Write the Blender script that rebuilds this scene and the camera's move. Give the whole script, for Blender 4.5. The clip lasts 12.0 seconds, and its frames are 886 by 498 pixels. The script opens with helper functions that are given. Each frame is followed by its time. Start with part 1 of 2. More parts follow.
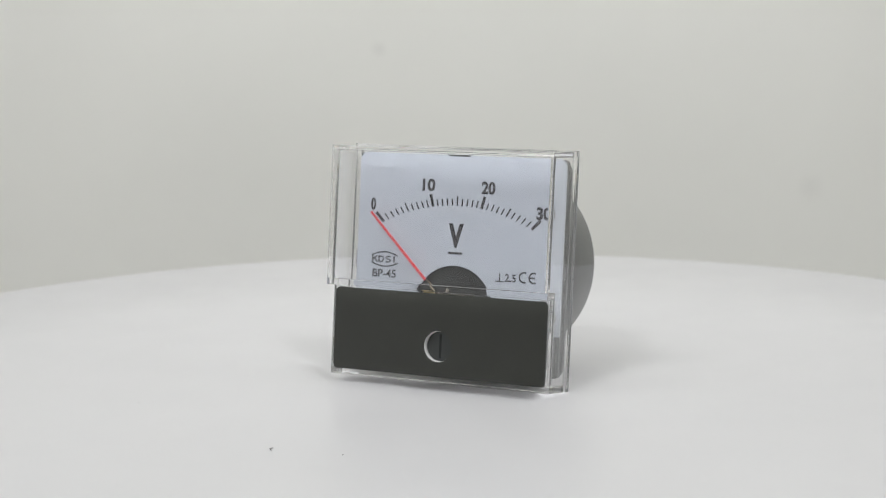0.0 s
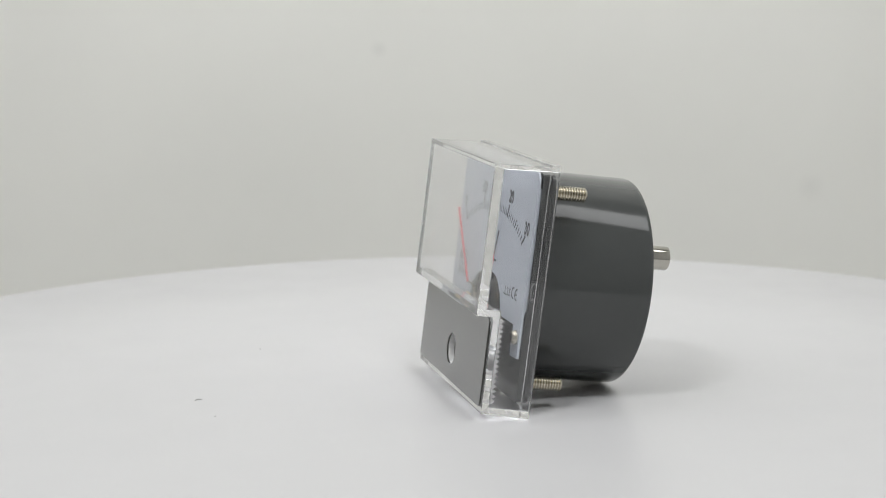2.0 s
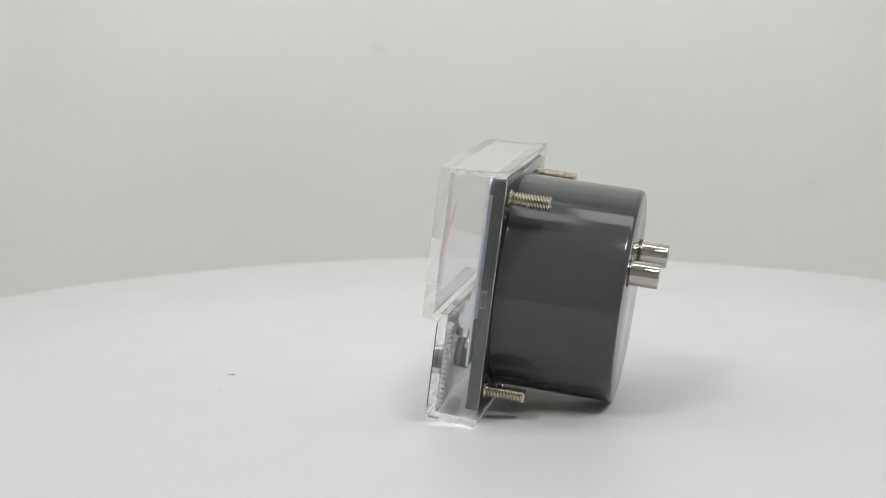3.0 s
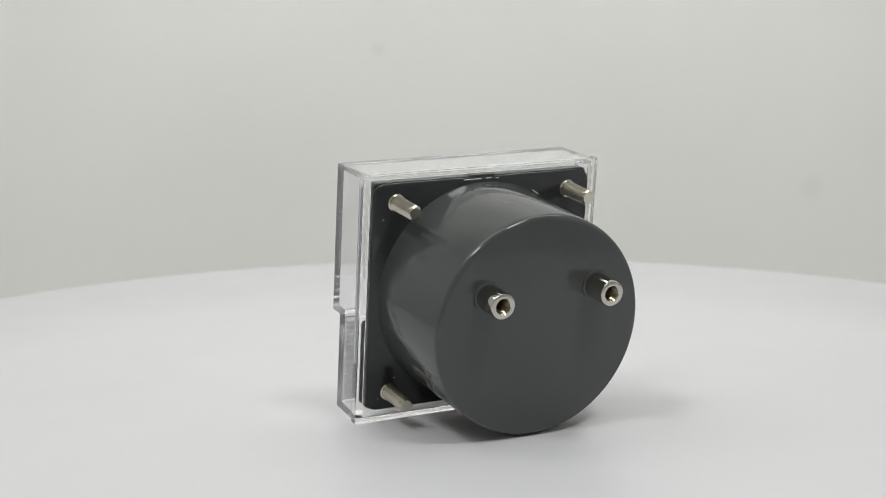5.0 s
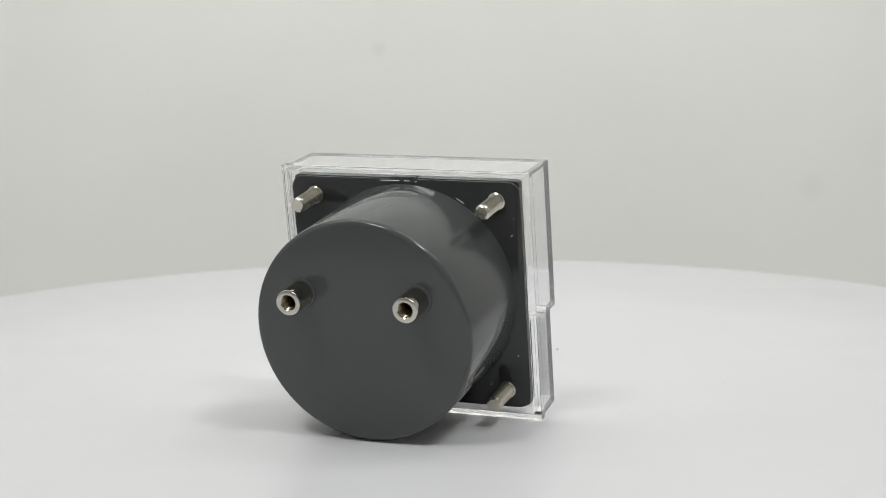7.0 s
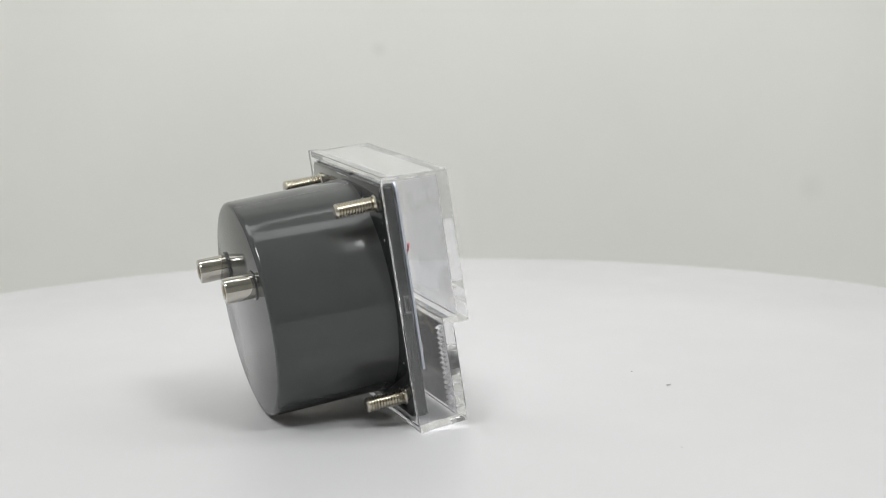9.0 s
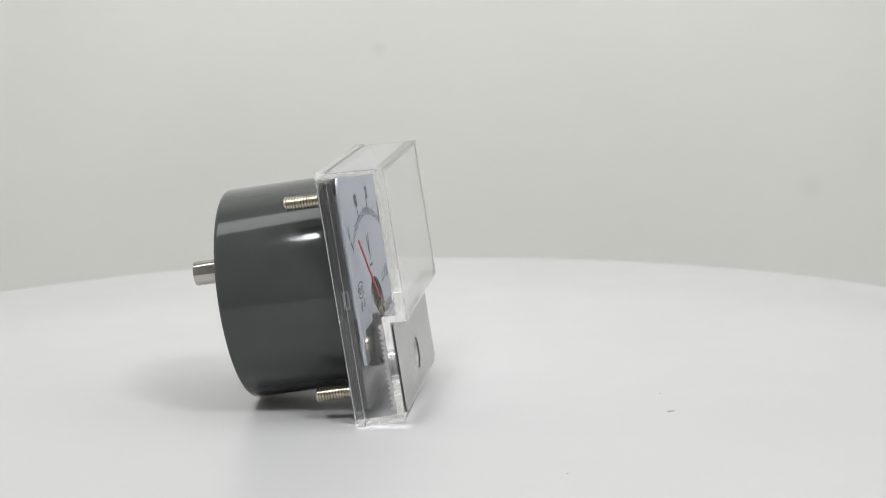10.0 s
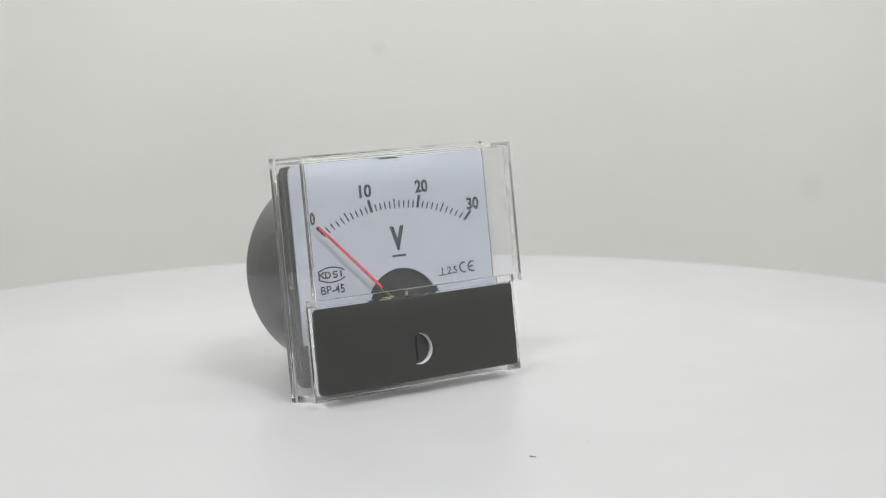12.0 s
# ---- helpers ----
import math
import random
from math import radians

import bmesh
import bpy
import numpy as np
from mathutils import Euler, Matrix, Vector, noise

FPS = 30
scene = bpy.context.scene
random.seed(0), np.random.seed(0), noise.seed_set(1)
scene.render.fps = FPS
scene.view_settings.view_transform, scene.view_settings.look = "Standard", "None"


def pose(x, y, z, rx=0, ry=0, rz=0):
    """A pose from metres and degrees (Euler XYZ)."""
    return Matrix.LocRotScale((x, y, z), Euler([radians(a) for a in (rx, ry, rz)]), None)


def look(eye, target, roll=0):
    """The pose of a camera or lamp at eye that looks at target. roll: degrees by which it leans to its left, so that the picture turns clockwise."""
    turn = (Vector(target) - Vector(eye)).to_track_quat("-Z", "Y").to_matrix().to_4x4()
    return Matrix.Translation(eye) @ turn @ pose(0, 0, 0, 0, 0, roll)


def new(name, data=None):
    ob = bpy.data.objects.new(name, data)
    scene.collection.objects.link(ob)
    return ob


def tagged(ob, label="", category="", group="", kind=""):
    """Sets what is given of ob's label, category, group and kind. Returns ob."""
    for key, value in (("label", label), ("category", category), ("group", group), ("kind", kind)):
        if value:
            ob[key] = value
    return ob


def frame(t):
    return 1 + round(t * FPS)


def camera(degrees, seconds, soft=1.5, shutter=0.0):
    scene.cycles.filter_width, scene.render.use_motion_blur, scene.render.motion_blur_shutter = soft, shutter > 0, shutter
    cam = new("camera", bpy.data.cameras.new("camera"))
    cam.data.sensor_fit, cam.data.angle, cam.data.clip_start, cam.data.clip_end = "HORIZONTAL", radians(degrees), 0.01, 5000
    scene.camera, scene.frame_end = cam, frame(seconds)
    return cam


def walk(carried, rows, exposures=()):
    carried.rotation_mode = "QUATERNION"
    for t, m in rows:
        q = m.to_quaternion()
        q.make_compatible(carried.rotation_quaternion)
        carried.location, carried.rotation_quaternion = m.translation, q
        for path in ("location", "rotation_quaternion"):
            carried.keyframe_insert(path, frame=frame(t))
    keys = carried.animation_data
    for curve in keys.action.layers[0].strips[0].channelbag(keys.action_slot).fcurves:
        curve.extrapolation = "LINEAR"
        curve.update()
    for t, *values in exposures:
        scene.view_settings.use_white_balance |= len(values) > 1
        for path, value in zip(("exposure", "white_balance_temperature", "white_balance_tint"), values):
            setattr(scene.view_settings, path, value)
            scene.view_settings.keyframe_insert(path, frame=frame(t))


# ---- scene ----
MM = 0.001

# camera: fixed, looking down on the turntable
cam = camera(28.61, 12.0, soft=0.9)
cam.data.dof.use_dof = True
cam.data.dof.focus_distance = 0.292
cam.data.dof.aperture_fstop = 42
EYE = Vector((0.0, -0.3068, 0.07827))
PITCH, YAW = radians(9.500), radians(0.301)
AIM = EYE + Vector((math.sin(YAW) * math.cos(PITCH), math.cos(YAW) * math.cos(PITCH), -math.sin(PITCH)))
walk(cam, [(0.0, look(EYE, AIM, -0.87)), (12.0, look(EYE, AIM, -0.87))],
     [(0.0, -0.11), (3.0, -0.10), (5.0, -0.08), (5.6, -0.01), (12.0, -0.03)])

# clear plastic needs many inner reflections
scene.cycles.max_bounces, scene.cycles.glossy_bounces, scene.cycles.transmission_bounces = 24, 16, 24

# turn of the turntable in degrees, by seconds
TURN = [
    (0, 41.30), (0.5, 29.35), (1, 16.50), (1.5, 3.84), (2, -9.04), (2.5, -21.88), (3, -34.79), (3.2, -39.95),
    (4, -60.45), (4.8, -80.70), (5, -85.63), (5.5, -97.73), (6, -110.00), (6.5, -122.20), (7, -134.69), (7.2, -139.60),
    (8, -159.20), (8.8, -178.80), (9, -183.76), (9.5, -196.20), (10, -209.20), (10.5, -221.80), (11, -234.50),
    (11.5, -246.85), (12, -259.60),
]


# ---- light: unseen lamps overhead, two in front, one each side, plus a wall brightener ----
world = bpy.data.worlds.new("world")
scene.world = world
world.use_nodes = True
world.node_tree.nodes["Background"].inputs["Color"].default_value = (0.9, 0.95, 1.0, 1)
world.node_tree.nodes["Background"].inputs["Strength"].default_value = 0.05


def area_lamp(x, y, z, sx, sy, watts, target, spread=180):
    data = bpy.data.lights.new("light_bar", "AREA")
    data.shape, data.size, data.size_y, data.energy, data.color = "RECTANGLE", sx, sy, watts, (0.985, 0.988, 1.0)
    data.spread = radians(spread)
    lamp = new("light_bar", data)
    lamp.matrix_world = look((x, y, z), target)
    return lamp


# added only to brighten the back wall; narrow spread keeps it off the meter
area_lamp(0.03, 0.10, 0.42, 0.24, 0.05, 0.13, (0, 0.25, 0.05), 80)
area_lamp(0.0, -0.06, 0.58, 0.20, 0.10, 0.14, (0, 0, 0))
area_lamp(-0.20, -0.26, 0.48, 0.13, 0.08, 1.02, (0, 0, 0))
area_lamp(0.20, -0.26, 0.48, 0.13, 0.08, 1.06, (0, 0, 0))
area_lamp(-0.27, 0.02, 0.50, 0.14, 0.36, 0.46, (-0.03, 0.03, 0))
area_lamp(0.27, 0.02, 0.50, 0.14, 0.36, 0.52, (0.03, 0.03, 0))


# ---- materials ----
def material(name, color, rough=0.5, metal=0.0, spec=0.5, vary=0.06, scale=60.0, bump=0.0, bump_scale=400.0,
             rough_vary=0.0, transmission=0.0, ior=1.5, coat=0.0):
    m = bpy.data.materials.new(name)
    m.use_nodes = True
    n, l = m.node_tree.nodes, m.node_tree.links
    b = n["Principled BSDF"]
    b.inputs["Metallic"].default_value = metal
    b.inputs["Roughness"].default_value = rough
    b.inputs["Specular IOR Level"].default_value = spec
    b.inputs["Transmission Weight"].default_value = transmission
    b.inputs["IOR"].default_value = ior
    b.inputs["Coat Weight"].default_value = coat
    b.inputs["Coat Roughness"].default_value = 0.08
    co = n.new("ShaderNodeTexCoord")
    tex = n.new("ShaderNodeTexNoise")
    tex.inputs["Scale"].default_value = scale
    tex.inputs["Detail"].default_value = 5
    l.new(co.outputs["Object"], tex.inputs["Vector"])
    ramp = n.new("ShaderNodeMapRange")
    ramp.inputs["From Min"].default_value, ramp.inputs["From Max"].default_value = 0.3, 0.7
    ramp.inputs["To Min"].default_value, ramp.inputs["To Max"].default_value = 1 - vary, 1 + vary
    l.new(tex.outputs["Fac"], ramp.inputs["Value"])
    mul = n.new("ShaderNodeVectorMath")
    mul.operation = "SCALE"
    mul.inputs[0].default_value = color
    l.new(ramp.outputs["Result"], mul.inputs["Scale"])
    l.new(mul.outputs["Vector"], b.inputs["Base Color"])
    if rough_vary:
        t2 = n.new("ShaderNodeTexNoise")
        t2.inputs["Scale"].default_value = scale * 4
        t2.inputs["Detail"].default_value = 6
        l.new(co.outputs["Object"], t2.inputs["Vector"])
        r2 = n.new("ShaderNodeMapRange")
        r2.inputs["From Min"].default_value, r2.inputs["From Max"].default_value = 0.3, 0.7
        r2.inputs["To Min"].default_value, r2.inputs["To Max"].default_value = rough - rough_vary, rough + rough_vary
        l.new(t2.outputs["Fac"], r2.inputs["Value"])
        l.new(r2.outputs["Result"], b.inputs["Roughness"])
    if bump:
        t3 = n.new("ShaderNodeTexNoise")
        t3.inputs["Scale"].default_value = bump_scale
        t3.inputs["Detail"].default_value = 4
        l.new(co.outputs["Object"], t3.inputs["Vector"])
        bp = n.new("ShaderNodeBump")
        bp.inputs["Strength"].default_value = bump
        bp.inputs["Distance"].default_value = 0.0002
        l.new(t3.outputs["Fac"], bp.inputs["Height"])
        l.new(bp.outputs["Normal"], b.inputs["Normal"])
    return m


def wall_material():
    """White sheet with two faint smudges."""
    m = material("white_wall", (0.755, 0.755, 0.710), rough=0.8, spec=0.2, vary=0.035, scale=9.0, bump=0.15, bump_scale=300.0)
    n, l = m.node_tree.nodes, m.node_tree.links
    b = n["Principled BSDF"]
    last = b.inputs["Base Color"].links[0].from_socket
    geo = n.new("ShaderNodeNewGeometry")
    for (x, z, size, dark) in ((-0.0165, 0.0500, 0.0035, 0.93), (0.1222, 0.0035, 0.006, 0.95)):
        d = n.new("ShaderNodeVectorMath")
        d.operation = "DISTANCE"
        d.inputs[1].default_value = (x, 0.25, z)
        l.new(geo.outputs["Position"], d.inputs[0])
        r = n.new("ShaderNodeMapRange")
        r.interpolation_type = "SMOOTHSTEP"
        r.inputs["From Min"].default_value, r.inputs["From Max"].default_value = 0.0, size
        r.inputs["To Min"].default_value, r.inputs["To Max"].default_value = dark, 1.0
        l.new(d.outputs["Value"], r.inputs["Value"])
        s = n.new("ShaderNodeVectorMath")
        s.operation = "SCALE"
        l.new(last, s.inputs[0])
        l.new(r.outputs["Result"], s.inputs["Scale"])
        last = s.outputs["Vector"]
    l.new(last, b.inputs["Base Color"])
    return m


WALL = wall_material()
ROOM = material("pale_bounce", (0.76, 0.76, 0.755), rough=0.9, spec=0.1, vary=0.03, scale=12.0)
PLATTER = material("white_platter", (0.60, 0.60, 0.607), rough=0.36, spec=0.40, vary=0.012, scale=14.0, rough_vary=0.05, bump=0.03, bump_scale=900.0)
DESK = material("pale_desk", (0.45, 0.45, 0.45), rough=0.6, vary=0.05, scale=12.0)
ACRYLIC = material("clear_acrylic", (0.97, 0.97, 0.975), rough=0.025, vary=0.02, scale=300.0, rough_vary=0.02, transmission=0.985, ior=1.49)
FROST = material("frosted_acrylic", (0.92, 0.92, 0.91), rough=0.35, vary=0.02, transmission=0.08, ior=1.49)
RIBBED = material("ribbed_acrylic", (0.94, 0.94, 0.94), rough=0.22, vary=0.02, transmission=0.7, ior=1.49)
CATCH = material("grey_catch", (0.17, 0.17, 0.175), rough=0.35, vary=0.15, scale=900.0)
BLACK = material("gloss_black_plastic", (0.024, 0.026, 0.026), rough=0.035, vary=0.05, scale=90.0, rough_vary=0.015, bump=0.008, bump_scale=120.0)
CASE = material("satin_black_plastic", (0.059, 0.063, 0.062), rough=0.10, spec=0.5, vary=0.04, scale=60.0, rough_vary=0.03, bump=0.035, bump_scale=350.0)
LABEL = material("black_label", (0.021, 0.0225, 0.018), rough=0.36, vary=0.10, scale=120.0, bump=0.04, bump_scale=1500.0, coat=1.0)
DIAL = material("dial_white", (0.395, 0.425, 0.472), rough=0.45, vary=0.012, scale=50.0)
INK = material("black_ink", (0.02, 0.02, 0.024), rough=0.5, vary=0.1, scale=600.0)
RED = material("red_paint", (0.60, 0.05, 0.065), rough=0.4, vary=0.08, scale=500.0)
STEEL = material("bright_nickel", (0.54, 0.52, 0.47), rough=0.06, metal=1.0, vary=0.10, scale=300.0, rough_vary=0.03)
NICKEL = material("nickel", (0.62, 0.585, 0.50), rough=0.2, metal=1.0, vary=0.10, scale=400.0, rough_vary=0.08)
BRASS = material("brass", (0.72, 0.55, 0.26), rough=0.28, metal=1.0, vary=0.12, scale=400.0)
COPPER = material("enamelled_wire", (0.50, 0.40, 0.26), rough=0.35, metal=1.0, vary=0.15, scale=900.0)
# darkened to paint the shade inside the bores; the needle arm shares it
BORE = material("darkened_brass", (0.30, 0.25, 0.17), rough=0.3, metal=1.0, vary=0.15, scale=500.0)
SPECK = material("dark_crumb", (0.28, 0.27, 0.26), rough=0.8, vary=0.3, scale=3000.0)


# ---- mesh helpers ----
def part(name, bm, mat, parent, label="", smooth=None):
    """Link a bmesh as one mesh object under a thing or part. smooth: degrees up to which edges are shaded smooth."""
    bmesh.ops.recalc_face_normals(bm, faces=bm.faces)
    me = bpy.data.meshes.new(name)
    if smooth:
        for f in bm.faces:
            f.smooth = True
        for e in bm.edges:
            e.smooth = len(e.link_faces) == 2 and e.calc_face_angle(0) < radians(smooth)
    bm.to_mesh(me)
    bm.free()
    me.materials.append(mat)
    ob = new(name, me)
    ob.parent = parent
    if label:
        tagged(ob, label)
    return ob


def box(x0, x1, y0, y1, z0, z1, bevel=0.0, seg=2, bm=None):
    """A box in millimetres, with rounded edges."""
    own = bmesh.new()
    bmesh.ops.create_cube(own, size=1)
    for v in own.verts:
        v.co = Vector(((x0 if v.co.x < 0 else x1) * MM, (y0 if v.co.y < 0 else y1) * MM, (z0 if v.co.z < 0 else z1) * MM))
    if bevel:
        bmesh.ops.bevel(own, geom=list(own.edges), offset=bevel * MM, segments=seg, profile=0.5, affect="EDGES")
    return merge(bm, own)


def merge(bm, own):
    if bm is None:
        return own
    me = bpy.data.meshes.new("tmp")
    own.to_mesh(me)
    own.free()
    bm.from_mesh(me)
    bpy.data.meshes.remove(me)
    return bm


def lathe(profile, seg, x=0.0, z=0.0, bm=None, closed=False):
    """A turned shape about the y axis through (x, z); profile of (radius, y) in millimetres. A radius of 0 closes an end."""
    own = bmesh.new()
    rings = []
    for r, y in profile:
        if r == 0:
            rings.append([own.verts.new((x * MM, y * MM, z * MM))])
        else:
            rings.append([own.verts.new(((x + r * math.cos(2 * math.pi * k / seg)) * MM, y * MM,
                                         (z + r * math.sin(2 * math.pi * k / seg)) * MM)) for k in range(seg)])
    pairs = list(zip(rings, rings[1:])) + ([(rings[-1], rings[0])] if closed else [])
    for a, b in pairs:
        for k in range(seg):
            j = (k + 1) % seg
            loop = [a[k % len(a)], a[j % len(a)], b[j % len(b)], b[k % len(b)]]
            uniq = []
            for v in loop:
                if v not in uniq:
                    uniq.append(v)
            if len(uniq) > 2:
                own.faces.new(uniq)
    return merge(bm, own)


def plate(outline, y0, y1, bm=None, bevel=0.0):
    """A flat plate of an outline [(x, z)] in millimetres between two depths."""
    own = bmesh.new()
    a = [own.verts.new((x * MM, y0 * MM, z * MM)) for x, z in outline]
    b = [own.verts.new((x * MM, y1 * MM, z * MM)) for x, z in outline]
    own.faces.new(a)
    own.faces.new(b[::-1])
    for k in range(len(a)):
        j = (k + 1) % len(a)
        own.faces.new((a[k], b[k], b[j], a[j]))
    if bevel:
        rim = [e for e in own.edges if abs(e.verts[0].co.y - e.verts[1].co.y) < 1e-9]
        bmesh.ops.bevel(own, geom=rim, offset=bevel * MM, segments=2, profile=0.5, affect="EDGES")
    return merge(bm, own)


def arc(cx, cz, r, a0, a1, n):
    """Points on an arc, degrees from the x axis."""
    return [(cx + r * math.cos(radians(a0 + (a1 - a0) * k / n)), cz + r * math.sin(radians(a0 + (a1 - a0) * k / n))) for k in range(n + 1)]


def round_rect(x0, x1, z0, z1, r, n=6):
    return (arc(x1 - r, z0 + r, r, -90, 0, n) + arc(x1 - r, z1 - r, r, 0, 90, n)
            + arc(x0 + r, z1 - r, r, 90, 180, n) + arc(x0 + r, z0 + r, r, 180, 270, n))


def strip(points, width, y0, y1, bm=None):
    """A ribbon of constant width along points (x, z), in millimetres."""
    left, right = [], []
    for k, (x, z) in enumerate(points):
        a, b = points[max(k - 1, 0)], points[min(k + 1, len(points) - 1)]
        d = Vector((b[0] - a[0], b[1] - a[1])).normalized()
        left.append((x - d.y * width / 2, z + d.x * width / 2))
        right.append((x + d.y * width / 2, z - d.x * width / 2))
    own = bmesh.new()
    for k in range(len(points) - 1):
        quad = [left[k], left[k + 1], right[k + 1], right[k]]
        plate(quad, y0, y1, own)
    bmesh.ops.remove_doubles(own, verts=own.verts, dist=1e-7)
    return merge(bm, own)


def wire(points, r, bm=None, seg=8):
    """A round wire through points in millimetres."""
    own = bmesh.new()
    rings = []
    pts = [Vector(p) * MM for p in points]
    for k, p in enumerate(pts):
        d = (pts[min(k + 1, len(pts) - 1)] - pts[max(k - 1, 0)]).normalized()
        side = d.cross(Vector((0.3, 0.2, 0.93))).normalized()
        up = d.cross(side)
        rings.append([own.verts.new(p + (side * math.cos(2 * math.pi * j / seg) + up * math.sin(2 * math.pi * j / seg)) * r * MM) for j in range(seg)])
    for a, b in zip(rings, rings[1:]):
        for j in range(seg):
            own.faces.new((a[j], a[(j + 1) % seg], b[(j + 1) % seg], b[j]))
    own.faces.new(rings[0][::-1])
    own.faces.new(rings[-1])
    return merge(bm, own)


def lettering(name, text, x, z, height, width, y, parent, label, fat=0.012):
    """Printed characters on the dial, centred on (x, z), stretched to a width, in millimetres."""
    cu = bpy.data.curves.new(name, "FONT")
    cu.body, cu.size, cu.offset, cu.extrude, cu.resolution_u = text, 1.0, fat, 0.0, 5
    tmp = new("tmp_text", cu)
    me = bpy.data.meshes.new_from_object(tmp.evaluated_get(bpy.context.evaluated_depsgraph_get()))
    bpy.data.objects.remove(tmp)
    bpy.data.curves.remove(cu)
    me.name = name
    xs, zs = [v.co.x for v in me.vertices], [v.co.y for v in me.vertices]
    cx, cz = (min(xs) + max(xs)) / 2, (min(zs) + max(zs)) / 2
    sx, sz = width / (max(xs) - min(xs)), height / (max(zs) - min(zs))
    for v in me.vertices:
        v.co = Vector(((x + (v.co.x - cx) * sx) * MM, y * MM, (z + (v.co.y - cz) * sz) * MM))
    me.materials.append(INK)
    ob = new(name, me)
    ob.parent = parent
    tagged(ob, label)
    return ob


# ---- the back wall, with unseen walls, top and desk added to bounce light ----
def slab(name, x0, x1, y0, y1, z0, z1, mat, label):
    ob = part(name, box(x0 * 1000, x1 * 1000, y0 * 1000, y1 * 1000, z0 * 1000, z1 * 1000), mat, None, label)
    tagged(ob, kind="structure")
    return ob


slab("wall_back", -0.55, 0.55, 0.25, 0.27, -0.07, 0.62, WALL, "plain white back wall with faint smudges")
slab("wall_left", -0.57, -0.55, -0.80, 0.27, -0.07, 0.62, ROOM, "unseen plain white side wall added to bounce light")
slab("wall_right", 0.55, 0.57, -0.80, 0.27, -0.07, 0.62, ROOM, "unseen plain white side wall added to bounce light")
slab("wall_front", -0.57, 0.57, -0.82, -0.80, -0.07, 0.62, WALL, "unseen plain white wall behind the camera, added to bounce light")
slab("ceiling", -0.57, 0.57, -0.82, 0.27, 0.62, 0.64, WALL, "unseen plain white panel over the turntable, added to bounce light")
slab("floor", -0.57, 0.57, -0.82, 0.27, -0.09, -0.07, DESK, "unseen pale grey desk top under the turntable, added to bounce light")


# ---- the turntable ----
PLATTER_AT = (3.90 * MM, 2.38 * MM)


def build_turntable():
    base = tagged(new("turntable"), "white round motorised display turntable on a desk", "turntable")
    r = 148.5
    bm = lathe([(0, 0), (r - 60, 0), (r - 1.2, 0), (r - 0.35, -0.35), (r, -1.2), (r, -8), (r - 1, -9), (0, -9)], 160)
    bmesh.ops.rotate(bm, verts=bm.verts, matrix=Matrix.Rotation(radians(90), 3, "X"))
    part("platter", bm, PLATTER, base, "glossy white round platter", 35)
    bm = lathe([(0, -9), (100, -9), (104, -12), (118, -66), (118, -70), (0, -70)], 96)
    bmesh.ops.rotate(bm, verts=bm.verts, matrix=Matrix.Rotation(radians(90), 3, "X"))
    part("pedestal", bm, PLATTER, base, "", 35)
    return base


turntable = build_turntable()


# ---- the panel meter; its space: x to its right, y to its back, z up along its face, millimetres ----
CZ = 22.0
PIVOT = 14.0
DIAL_Y = 5.9
WORKS = 1.2
PRINT = 1.01


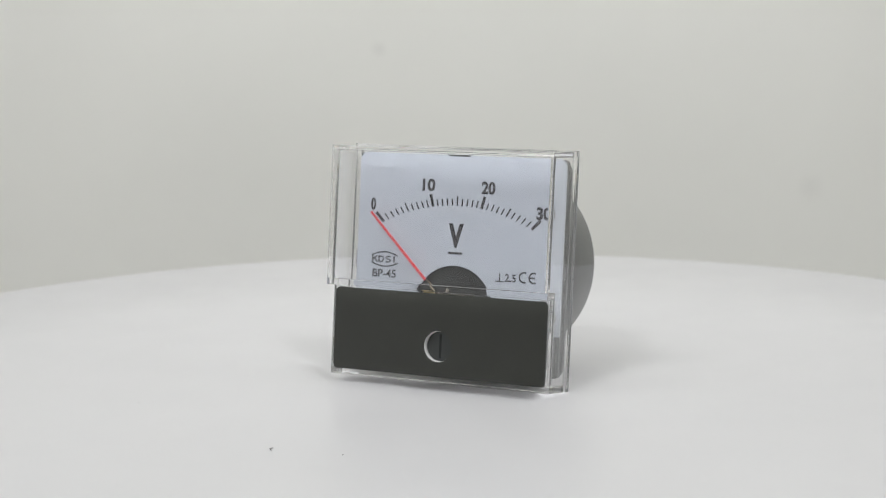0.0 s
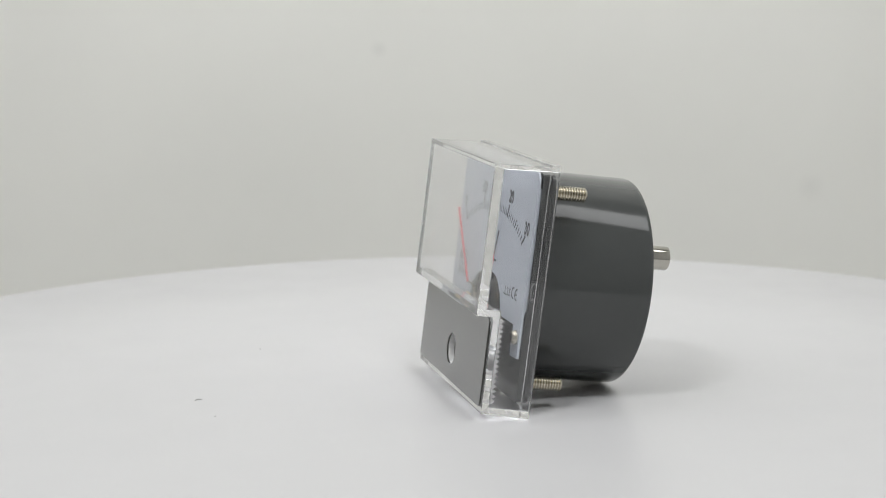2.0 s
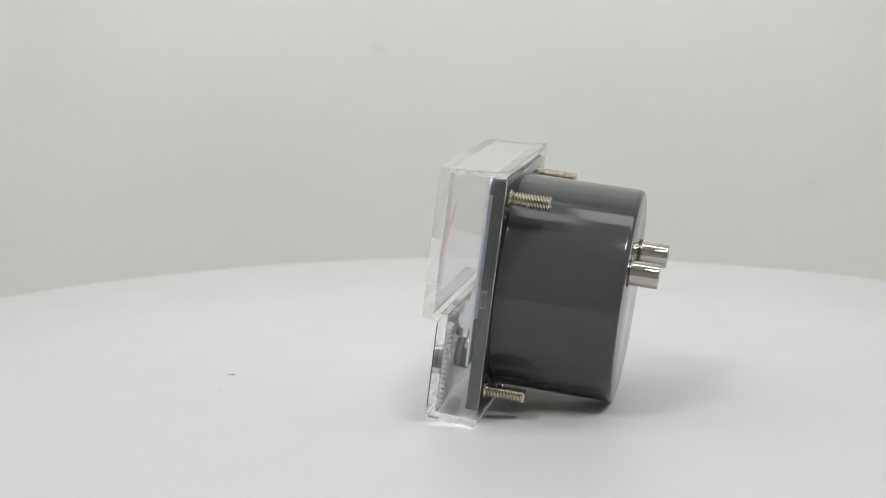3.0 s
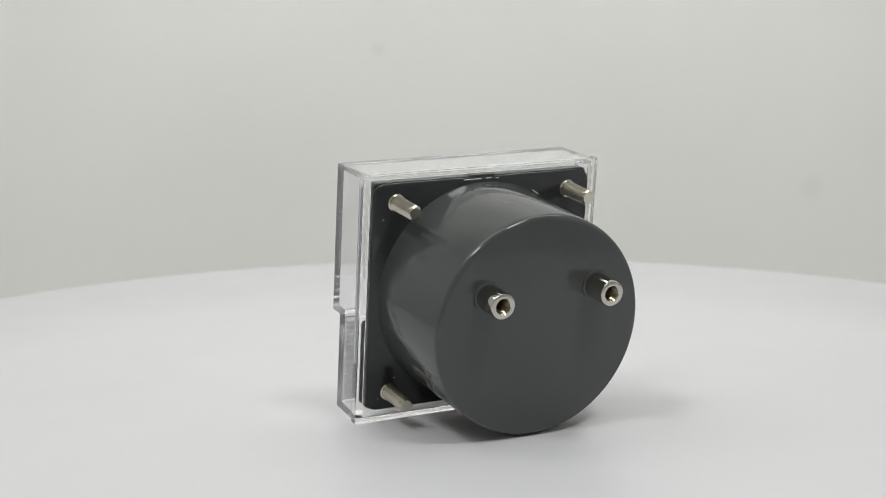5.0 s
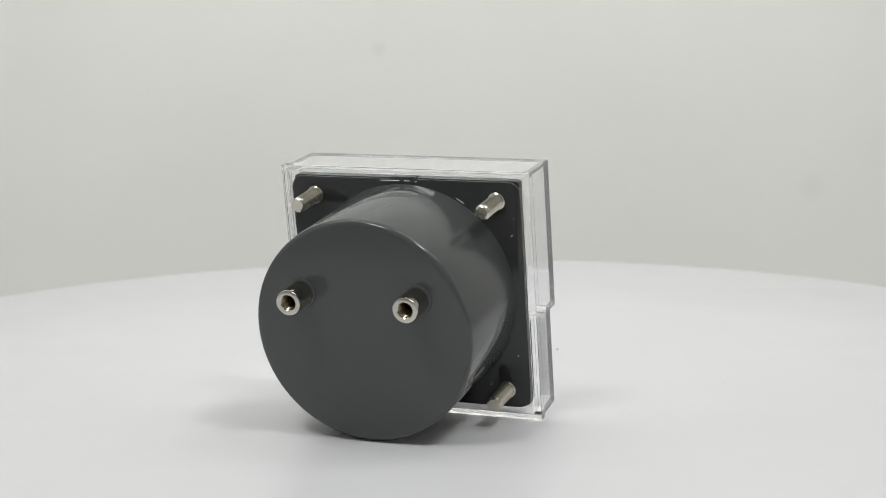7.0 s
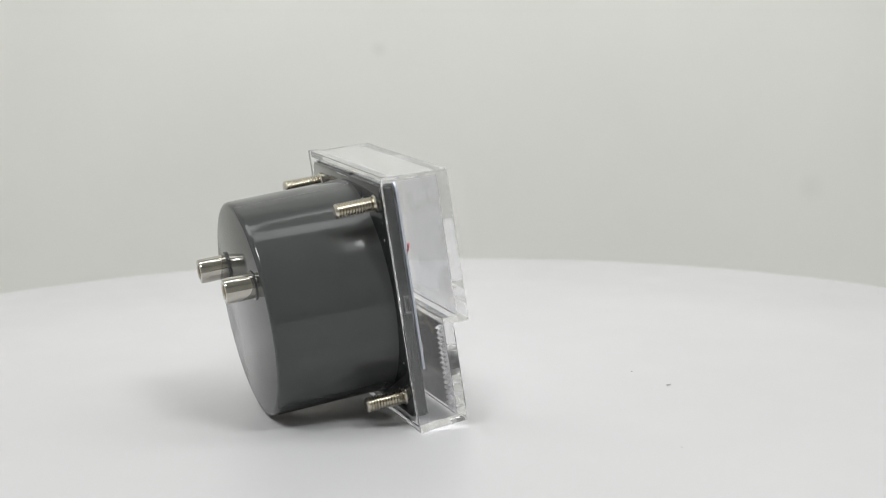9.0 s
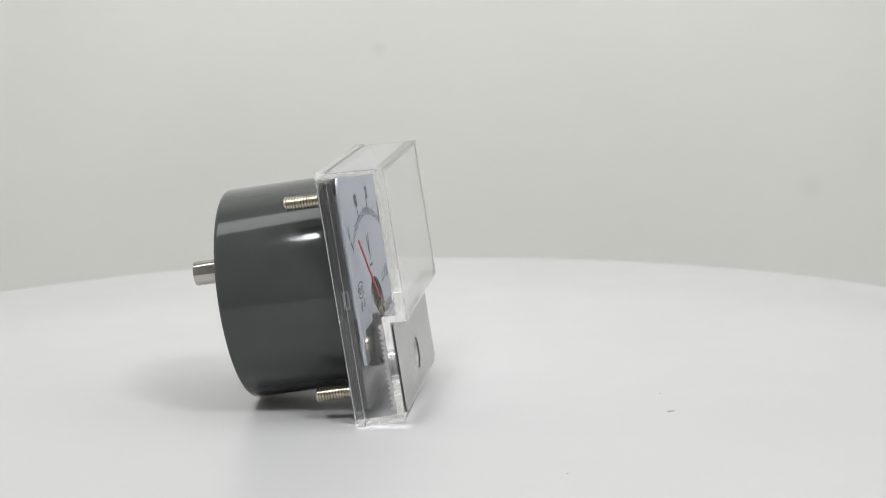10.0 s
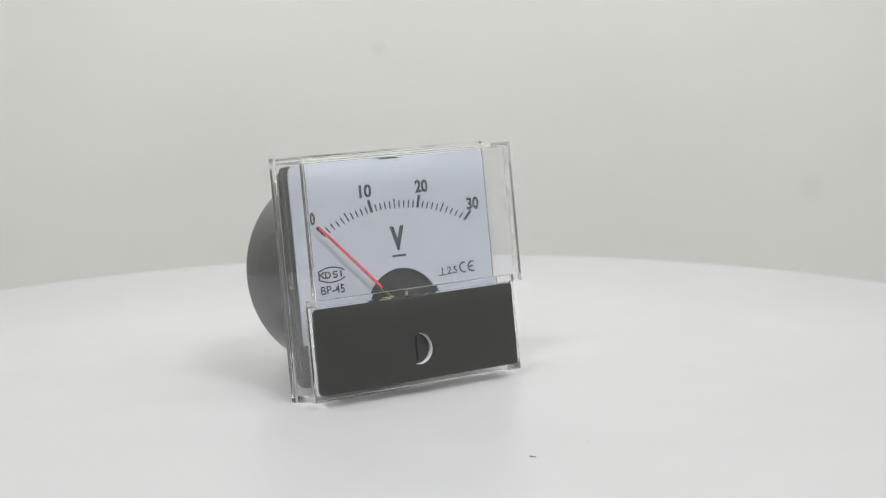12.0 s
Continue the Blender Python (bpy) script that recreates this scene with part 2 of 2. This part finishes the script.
def clear_cover(meter):
    """A one-piece clear shell: window box above, thicker front below, open at the back."""
    xs = [-22.6, -22.15, -21.2, 21.2, 22.15, 22.6]
    zs = [0.0, 1.1, 17.1, 18.2, 42.75, 43.6, 43.85]
    ys = [-2.4, -0.6, 0.5, 1.9, 7.4, 9.05]
    nx, ny, nz = len(xs) - 1, len(ys) - 1, len(zs) - 1

    def solid(i, j, k):
        if not (0 <= i < nx and 0 <= j < ny and 0 <= k < nz):
            return False
        x, y, z = (abs(xs[i] + xs[i + 1]) / 2, (ys[j] + ys[j + 1]) / 2, (zs[k] + zs[k + 1]) / 2)
        if (x > 22.15 or z > 43.6) and y < 7.4:
            return False  # only the lip at the back stands out
        if y < 0.5 and z < 17.1:
            return False
        if x > 21.2 or z < 1.1 or z > 42.75:
            return True
        return y < -0.6 if z > 18.2 else y < 1.9

    bm = bmesh.new()
    vert = {}

    def at(i, j, k):
        if (i, j, k) not in vert:
            x, y, z = xs[i], ys[j], zs[k]
            s = 1 - 0.0018 * (9.05 - y)  # moulding draft: lower towards the front
            vert[i, j, k] = bm.verts.new((x * MM, y * MM, (CZ + (z - CZ) * s) * MM))
        return vert[i, j, k]

    for i in range(nx):
        for j in range(ny):
            for k in range(nz):
                if not solid(i, j, k):
                    continue
                for axis in range(3):
                    for side in (0, 1):
                        n = [i, j, k]
                        n[axis] += 1 if side else -1
                        if solid(*n) or ((i, k) == (2, 1) and axis == 1):
                            continue
                        c = [i, j, k]
                        c[axis] += side
                        b, d = [a for a in range(3) if a != axis]
                        loop = []
                        for p, q in ((0, 0), (1, 0), (1, 1), (0, 1)):
                            e = list(c)
                            e[b] += p
                            e[d] += q
                            loop.append(at(*e))
                        bm.faces.new(loop)
    # the lower front has a round hole for the zero adjuster
    rims = []
    for j in (2, 3):
        corner = [at(2, j, 1), at(3, j, 1), at(3, j, 2), at(2, j, 2)]
        rim = [bm.verts.new((x * MM, ys[j] * MM, z * MM)) for x, z in arc(0.0, 7.05, 2.85, 0, 360, 40)[:-1]]
        around = [bm.edges.get((corner[k], corner[(k + 1) % 4])) or bm.edges.new((corner[k], corner[(k + 1) % 4])) for k in range(4)]
        around += [bm.edges.new((rim[k], rim[(k + 1) % 40])) for k in range(40)]
        bmesh.ops.triangle_fill(bm, use_beauty=True, edges=around)
        rims.append(rim)
    for k in range(40):
        bm.faces.new((rims[0][k], rims[0][(k + 1) % 40], rims[1][(k + 1) % 40], rims[1][k]))
    bmesh.ops.recalc_face_normals(bm, faces=bm.faces)
    sharp = [e for e in bm.edges if len(e.link_faces) == 2 and e.calc_face_angle(0) > radians(30) and min((v.co.xz - Vector((0, 0.00705))).length for v in e.verts) > 0.004]
    bmesh.ops.bevel(bm, geom=sharp, offset=0.19 * MM, segments=3, profile=0.5, affect="EDGES", clamp_overlap=True)
    ob = part("cover", bm, ACRYLIC, meter, "clear glossy acrylic front cover")
    ob.visible_shadow = False
    return ob


def ridges(meter, side):
    bm = bmesh.new()
    outline = []
    n, z0, z1 = 17, 2.1, 16.9
    for k in range(n):
        z = z0 + (z1 - z0) * k / n
        outline += [(2.2, z), (2.95, z + 0.55 * (z1 - z0) / n)]
    outline += [(2.2, z1), (1.95, z1), (1.95, z0)]
    x0, x1 = sorted((side * 21.1, side * 19.2))
    a = [bm.verts.new((x0 * MM, y * MM, z * MM)) for y, z in outline]
    b = [bm.verts.new((x1 * MM, y * MM, z * MM)) for y, z in outline]
    bm.faces.new(a)
    bm.faces.new(b[::-1])
    for k in range(len(a)):
        j = (k + 1) % len(a)
        bm.faces.new((a[k], b[k], b[j], a[j]))
    return part("ridge_strip", bm, RIBBED, meter, "frosted ridged acrylic strip")


def black_label(meter):
    """The black sheet on the lower front, with its round hole."""
    out = round_rect(-21.45, 21.35, 1.45, 16.72, 0.8)
    hole = arc(0.0, 7.05, 2.85, 0, 360, 48)[:-1]
    bm = bmesh.new()
    rings = []
    for y in (0.2, 0.48):
        vo = [bm.verts.new((x * MM, y * MM, z * MM)) for x, z in out]
        vh = [bm.verts.new((x * MM, y * MM, z * MM)) for x, z in hole]
        eo = [bm.edges.new((vo[k], vo[(k + 1) % len(vo)])) for k in range(len(vo))]
        eh = [bm.edges.new((vh[k], vh[(k + 1) % len(vh)])) for k in range(len(vh))]
        bmesh.ops.triangle_fill(bm, use_beauty=True, edges=eo + eh)
        rings.append((vo, vh))
    for a, b in zip(rings[0], rings[1]):
        for k in range(len(a)):
            j = (k + 1) % len(a)
            bm.faces.new((a[k], a[j], b[j], b[k]))
    return part("black_panel", bm, LABEL, meter, "matt black lower front panel with a round hole")


def dial_plate(meter):
    """White plate: rounded top corners, feet at the lower sides, a half-round cut-out over the movement."""
    pts = [(-19.6, 10.4), (-15.6, 10.2), (-15.6, 15.4), (-7.46, 15.4)]
    pts += arc(0.0, PIVOT, 7.6, 169, 11, 28)
    pts += [(7.46, 15.4), (15.6, 15.4), (15.6, 10.2), (19.6, 10.4)]
    pts += arc(18.1, 39.7, 1.5, 0, 90, 6) + [(2.2, 41.2), (2.2, 40.95), (-2.2, 40.95), (-2.2, 41.2)] + arc(-18.1, 39.7, 1.5, 90, 180, 6)
    dial = part("dial", plate(pts, DIAL_Y, DIAL_Y + 0.4), DIAL, meter, "white printed scale plate")
    for side in (-1, 1):  # the folded edges that carry the plate
        part("dial_flange", box(*sorted((side * 19.2, side * 19.6)), DIAL_Y + 0.4, 6.8, 18.0, 39.0), DIAL, dial)
    ink = DIAL_Y - 0.03
    # scale marks on a flat arc, aimed at the pivot
    for k in range(31):
        a = radians(-45 + 3 * k)
        dx, dz = math.sin(a), math.cos(a)
        cz, rr, pz = -0.1, 32.6, PIVOT
        b = dz * (pz - cz)
        s = -b + math.sqrt(b * b - (pz - cz) ** 2 + rr * rr)
        long, wide = (2.35, 0.55) if k % 10 == 0 else ((1.75, 0.29) if k % 5 == 0 else (1.3, 0.26))
        p0 = (dx * s, pz + dz * s)
        p1 = (dx * (s + long), pz + dz * (s + long))
        part("scale_mark", strip([p0, p1], wide, ink, DIAL_Y), INK, dial)
    for text, x, z, h, w in (("0", -17.2, 32.1, 2.3, 1.05), ("10", -5.9, 36.1, 2.35, 2.6), ("20", 6.1, 36.0, 2.35, 2.75),
                             ("30", 17.1, 31.85, 2.35, 2.75)):
        lettering("numeral", text, x, z, h, w, ink, dial, "black printed numeral " + text, 0.038)
    lettering("unit_letter", "V", 0.0, 27.0, 4.5, 3.05, ink, dial, "large black letter V", 0.05)
    part("unit_bar", box(-1.45, 1.45, ink, DIAL_Y, 23.6, 24.02), INK, dial)
    lettering("type_text", "BP-45", -14.4, 19.25, 1.55, 4.9, ink, dial, "small black printed text BP-45", 0.022)
    lettering("class_text", "2.5", 11.2, 19.95, 1.45, 2.2, ink, dial, "small black printed text 2.5", 0.022)
    bm = strip([(8.2, 19.22), (9.9, 19.22)], 0.22, ink, DIAL_Y)
    strip([(9.05, 19.3), (9.05, 20.7)], 0.22, ink, DIAL_Y, bm)
    part("upright_sign", bm, INK, dial)
    # conformity mark from two arcs
    for cx, bar in ((13.85, 0), (15.75, 1)):
        bm = strip(arc(cx, 20.2, 0.9, 65, 295, 16), 0.32, ink, DIAL_Y)
        if bar:
            strip([(cx - 0.8, 20.2), (cx + 0.25, 20.2)], 0.32, ink - 0.004, DIAL_Y, bm)
        part("conformity_mark", bm, INK, dial)
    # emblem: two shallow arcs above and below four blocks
    for s in (1, -1):
        pts = [(-14.4 + 2.75 * u, 21.9 + s * (0.62 + 0.72 * (1 - u * u))) for u in [k / 8 - 1 for k in range(17)]]
        part("emblem_arc", strip(pts, 0.25, ink, DIAL_Y), INK, dial)
    for x, shape in ((-16.45, "k"), (-15.1, "d"), (-13.65, "s"), (-12.45, "i")):
        z = 21.9
        if shape == "k":
            bm = strip([(x - 0.45, z - 0.6), (x - 0.45, z + 0.6)], 0.31, ink, DIAL_Y)
            strip([(x - 0.3, z), (x + 0.5, z + 0.58)], 0.29, ink - 0.004, DIAL_Y, bm)
            strip([(x - 0.1, z + 0.1), (x + 0.55, z - 0.58)], 0.29, ink - 0.008, DIAL_Y, bm)
        elif shape == "d":
            bm = strip([(x - 0.5, z - 0.6), (x - 0.5, z + 0.6)], 0.31, ink, DIAL_Y)
            strip([(x - 0.4, z + 0.5), (x + 0.2, z + 0.45), (x + 0.5, z), (x + 0.2, z - 0.45), (x - 0.4, z - 0.5)], 0.27, ink - 0.004, DIAL_Y, bm)
        elif shape == "s":
            bm = strip([(x + 0.5, z + 0.5), (x - 0.3, z + 0.48), (x - 0.45, z + 0.22), (x - 0.2, z + 0.04), (x + 0.3, z - 0.04),
                        (x + 0.48, z - 0.25), (x + 0.3, z - 0.48), (x - 0.5, z - 0.5)], 0.27, ink, DIAL_Y)
        else:
            bm = strip([(x, z - 0.6), (x, z + 0.6)], 0.3, ink, DIAL_Y)
        part("emblem_block", bm, INK, dial)
    # dial screws
    for x in (-18.2, 18.2):
        bm = lathe([(0, DIAL_Y - 1.1), (0.6, DIAL_Y - 1.05), (1.05, DIAL_Y - 0.75), (1.3, DIAL_Y - 0.3), (1.3, DIAL_Y)], 24, x, 13.3)
        screw = part("dial_screw", bm, NICKEL, dial, "small domed cross-head screw", 50)
        # black bars on the dome paint the shade of the cross recess
        bm = box(x - 0.75, x + 0.75, DIAL_Y - 1.14, DIAL_Y - 1.0, 13.19, 13.41)
        box(x - 0.11, x + 0.11, DIAL_Y - 1.145, DIAL_Y - 1.0, 12.55, 14.05, bm=bm)
        part("cross_slot", bm, BLACK, screw)
    for ob in (dial, *dial.children_recursive):
        for v in ob.data.vertices:
            wide = 1.042 if ob == dial else PRINT
            v.co.x, v.co.z = v.co.x * wide + 0.4 * MM, 24 * MM + (v.co.z * 1.012 - 24 * MM) * wide / 1.012
    return dial


def pushed_back(ob, depth):
    """Set a part and what it carries deeper behind the window."""
    for o in (ob, *ob.children_recursive):
        for v in o.data.vertices:
            v.co.y += depth * MM
    return ob


def movement(meter):
    """What shows of the works through the cut-out and the clear sides."""
    works = part("movement", box(-6.4, 6.4, 4.4, 5.35, 8.2, 14.2, 0.25), CASE, meter, "dark coil housing with brass and steel parts")
    part("bridge", box(-1.6, 5.2, 3.3, 3.6, 15.6, 16.9, 0.12), NICKEL, works, "thin bright steel bridge")
    part("bridge_post", box(-0.3, 0.35, 3.6, 4.6, 13.8, 17.6, 0.1), NICKEL, works)
    bm = lathe([(0, 2.3), (0.9, 2.3), (0.95, 2.4), (0.95, 3.4), (1.1, 3.5), (1.1, 4.5), (0, 4.5)], 24, 0, PIVOT)
    part("pivot_screw", bm, NICKEL, works, "small bright pivot screw", 40)
    spiral = [((0.6 + 0.26 * a / 6.283) * math.cos(a), 3.9 - 0.02 * a / 6.283, PIVOT + (0.6 + 0.26 * a / 6.283) * math.sin(a)) for a in [k * 0.35 for k in range(110)]]
    part("hairspring", wire(spiral, 0.07), COPPER, works, "copper hairspring")
    coil = bmesh.new()
    for k in range(8):
        ring = [(3.3 * math.cos(a), 4.6 - 0.1 * k, PIVOT - 2.4 + 1.3 * math.sin(a)) for a in [j * math.pi / 10 for j in range(21)]]
        wire(ring, 0.09, coil, 6)
    part("coil", coil, COPPER, works, "fine copper coil winding")
    part("solder_lug", box(-5.2, -2.9, 3.3, 3.7, 15.8, 17.0, 0.15), BRASS, works, "shiny brass lug")
    for x in (-0.45, 0.45):
        part("adjuster_arm", wire([(x, 1.7, 10.9), (x, 2.1, 11.6), (x * 0.8, 2.9, 12.8), (x * 0.5, 3.4, 13.8)], 0.15), NICKEL, works)
    magnet = lathe([(0, 3.4), (3.1, 3.4), (3.35, 3.65), (3.35, 5.3), (0, 5.3)], 40, 0, 9.0)
    part("magnet_cap", magnet, CASE, works, "", 40)
    part("adjuster_fork", box(-0.75, 0.75, 1.2, 2.3, 10.1, 11.3, 0.15), BLACK, works)
    return pushed_back(works, WORKS)


def needle(meter):
    a = Vector((-16.7, 31.0))
    p = Vector((0.0, PIVOT))
    d = (p - a).normalized()
    mid = a + d * 17.0
    bm = bmesh.new()
    n = Vector((-d.y, d.x))
    plate([tuple(a - n * 0.19), tuple(a + n * 0.19), tuple(mid + n * 0.25), tuple(mid - n * 0.25)], 3.85, 4.1, bm)
    ob = part("needle", bm, RED, meter, "thin red pointer resting at zero")
    tail = wire([(mid.x, 3.98, mid.y), (mid.x + d.x * 0.3, 4.7, mid.y + d.y * 0.3), (mid.x + d.x * 0.9, 5.0, mid.y + d.y * 0.9), (p.x, 4.9, p.y), (p.x + d.x * 2.2, 4.8, p.y + d.y * 2.2)], 0.14)
    part("needle_arm", tail, BORE, ob)
    return pushed_back(ob, 0.48)


def adjuster(meter):
    bm = lathe([(2.79, 0.52), (2.83, 0.5), (2.83, 1.9), (2.79, 1.9)], 48, 0, 7.05, closed=True)
    ob = part("adjuster_ring", bm, FROST, meter, "pale clear ring round the zero adjuster", 40)
    bm = lathe([(0, 1.5), (2.6, 1.5), (2.77, 1.65), (2.77, 3.0), (0, 3.0)], 40, 0, 7.05)
    screw = part("zero_screw", bm, CASE, meter, "black zero adjuster", 40)
    # no groove is cut: a black bar gives the slot's shade
    part("screw_slot", box(-0.22, 0.22, 1.46, 1.6, 4.85, 9.25), BLACK, screw, "black bar drawn for the shade in the slot")
    return ob


def housing(meter):
    bm = plate(round_rect(-20.75, 20.75, 2.2, 42.0, 1.9), 8.3, 9.05, bevel=0.18)
    plate(round_rect(-20.5, 20.5, 2.4, 42.1, 0.7), 6.82, 8.32, bm)
    base = part("base_plate", bm, BLACK, meter, "gloss black plastic back plate", 40)
    part("top_catch", box(-2.2, 2.2, 6.3, 8.6, 41.5, 42.3, 0.1), BLACK, base)
    for s in (-1, 1):
        bm = bmesh.new()
        for x0, x1, z0, z1 in ((0, 0.95, 0, 0.14), (0, 0.95, 2.76, 2.9), (0, 0.13, 0.14, 2.76), (0.82, 0.95, 0.14, 2.76)):
            box(*sorted((s * 20.45, s * 20.8)), 7.0 + x0, 7.0 + x1, 20.6 + z0, 20.2 + z1, 0.03, 1, bm)
        part("side_catch", bm, CATCH, base, "small grey moulded catch frame")
    # pale flecks paint glints on the gloss plate as well as dust
    rng = random.Random(5)
    bm = bmesh.new()
    for k in range(26):
        x, z = rng.uniform(-19.5, 19.5), rng.uniform(3.5, 40.5)
        if math.hypot(x, z - CZ) < 20.5:
            continue
        a, n = rng.uniform(0, 6.28), rng.uniform(0.05, 0.28 if k % 5 else 0.9)
        wire([(x, 9.06, z), (x + n * math.cos(a), 9.07, z + n * math.sin(a))], 0.035, bm, 5)
    # a scratch, then scuffs and highlights painted along the top edge
    for x0, z0, x1, z1, r in ((-9.6, 39.0, -10.8, 38.2, 0.06), (4.0, 41.72, 0.6, 41.75, 0.07), (-0.3, 41.76, -1.3, 41.74, 0.07), (-2.2, 41.6, -2.7, 41.7, 0.05)):
        wire([(x0, 9.06, z0), (x1, 9.07, z1)], r, bm, 5)
    dust = part("dust", bm, FROST, base, "pale dust flecks, painted glints, scuffs and a short scratch")
    tagged(dust, kind="stuff")
    r = 18.9
    bm = lathe([(0, 9.0), (r + 0.25, 9.0), (r + 0.12, 9.6), (r, 12), (r, 29.2), (r - 0.12, 29.7), (r - 0.42, 29.98), (r - 0.9, 30.1), (0, 30.1)], 128, 0, CZ)
    case = part("round_case", bm, CASE, meter, "satin black round moulded case", 35)
    for x in (-16.6, 16.5):
        for z in (5.3, 38.75):
            seg, prof = 20, [(0, 9.0), (1.55, 9.0), (1.55, 9.2), (1.3, 9.4)]
            y = 9.4
            while y < 15.6:
                prof += [(0.98, y), (0.98, y + 0.08), (1.32, y + 0.27), (1.32, y + 0.33)]
                y += 0.5
            prof += [(1.15, 15.95), (0.95, 16.1), (0, 16.1)]
            part("stud", lathe(prof, seg, x, z), NICKEL, base, "threaded nickel mounting stud", 25)
    for x in (-10.1, 10.1):
        prof = [(1.22, 30.0), (2.15, 30.0), (2.15, 34.95), (2.07, 35.15), (1.95, 35.2), (1.36, 35.2), (1.22, 35.05)]
        term = part("terminal", lathe(prof, 32, x, 28.2, closed=True), STEEL, meter, "hollow threaded nickel terminal", 25)
        prof = [(1.22, 35.05)]
        y = 34.95
        while y > 31.0:
            prof += [(1.2, y), (1.02, y - 0.2), (1.02, y - 0.26), (1.2, y - 0.46)]
            y -= 0.5
        prof += [(0, 30.6)]
        # the dark lining puts the hole's shade into its colour
        part("threaded_bore", lathe(prof, 32, x, 28.2), BORE, term, "threaded brass bore, coloured dark for the shade inside", 25)
        part("terminal_collar", lathe([(2.15, 30.05), (2.55, 30.05), (2.5, 30.35), (2.15, 30.4)], 32, x, 28.2, closed=True), CASE, term, "", 40)
    return base


def build_meter():
    meter = tagged(new("panel_meter"), "square analogue voltmeter with clear cover and black round case", "meter")
    clear_cover(meter)
    ridges(meter, -1)
    ridges(meter, 1)
    black_label(meter)
    dial_plate(meter)
    movement(meter)
    needle(meter)
    adjuster(meter)
    housing(meter)
    return meter


meter = build_meter()


# ---- crumbs on the platter ----
def crumb(points, r, label):
    ob = part("crumb", wire(points, r), SPECK, None, label)
    tagged(ob, category="crumb", group="crumbs on the turntable")
    return ob


crumb_long = crumb([(-0.6, -0.15, 0.1), (-0.2, 0.15, 0.18), (0.25, 0.12, 0.16), (0.6, -0.2, 0.1)], 0.07, "tiny dark curled fibre on the white platter")
crumb_dot = crumb([(-0.15, 0, 0.07), (0.0, 0.06, 0.09), (0.15, 0, 0.07)], 0.05, "tiny dark dust grain on the white platter")

crumb_grain = crumb([(-0.1, 0, 0.06), (0.0, 0.04, 0.07), (0.1, 0, 0.06)], 0.045, "tiny dark dust grain on the white platter")


# ---- what moves: all turns about the upright axis at the origin ----
def motions():
    fine = []
    for (t0, a0), (t1, a1) in zip(TURN, TURN[1:]):
        n = max(1, round((t1 - t0) / 0.25))
        fine += [(t0 + (t1 - t0) * k / n, a0 + (a1 - a0) * k / n) for k in range(n)]
    fine.append(TURN[-1])
    rest = {
        turntable: pose(PLATTER_AT[0], PLATTER_AT[1], 0),
        meter: pose(1.41 * MM, 1.90 * MM, 1.31 * MM, 0, 0, -67.18) @ pose(0, 0, 0, -7.99, 0, 0),
        crumb_long: pose(-0.0425, -0.0075, 0.0, 0, 0, 40),
        crumb_dot: pose(-0.0362, -0.0183, 0.0),
        crumb_grain: pose(-0.0417, 0.0338, 0.0),
    }
    for thing, start in rest.items():
        walk(thing, [(t, pose(0, 0, 0, 0, 0, a) @ start) for t, a in fine])


motions()
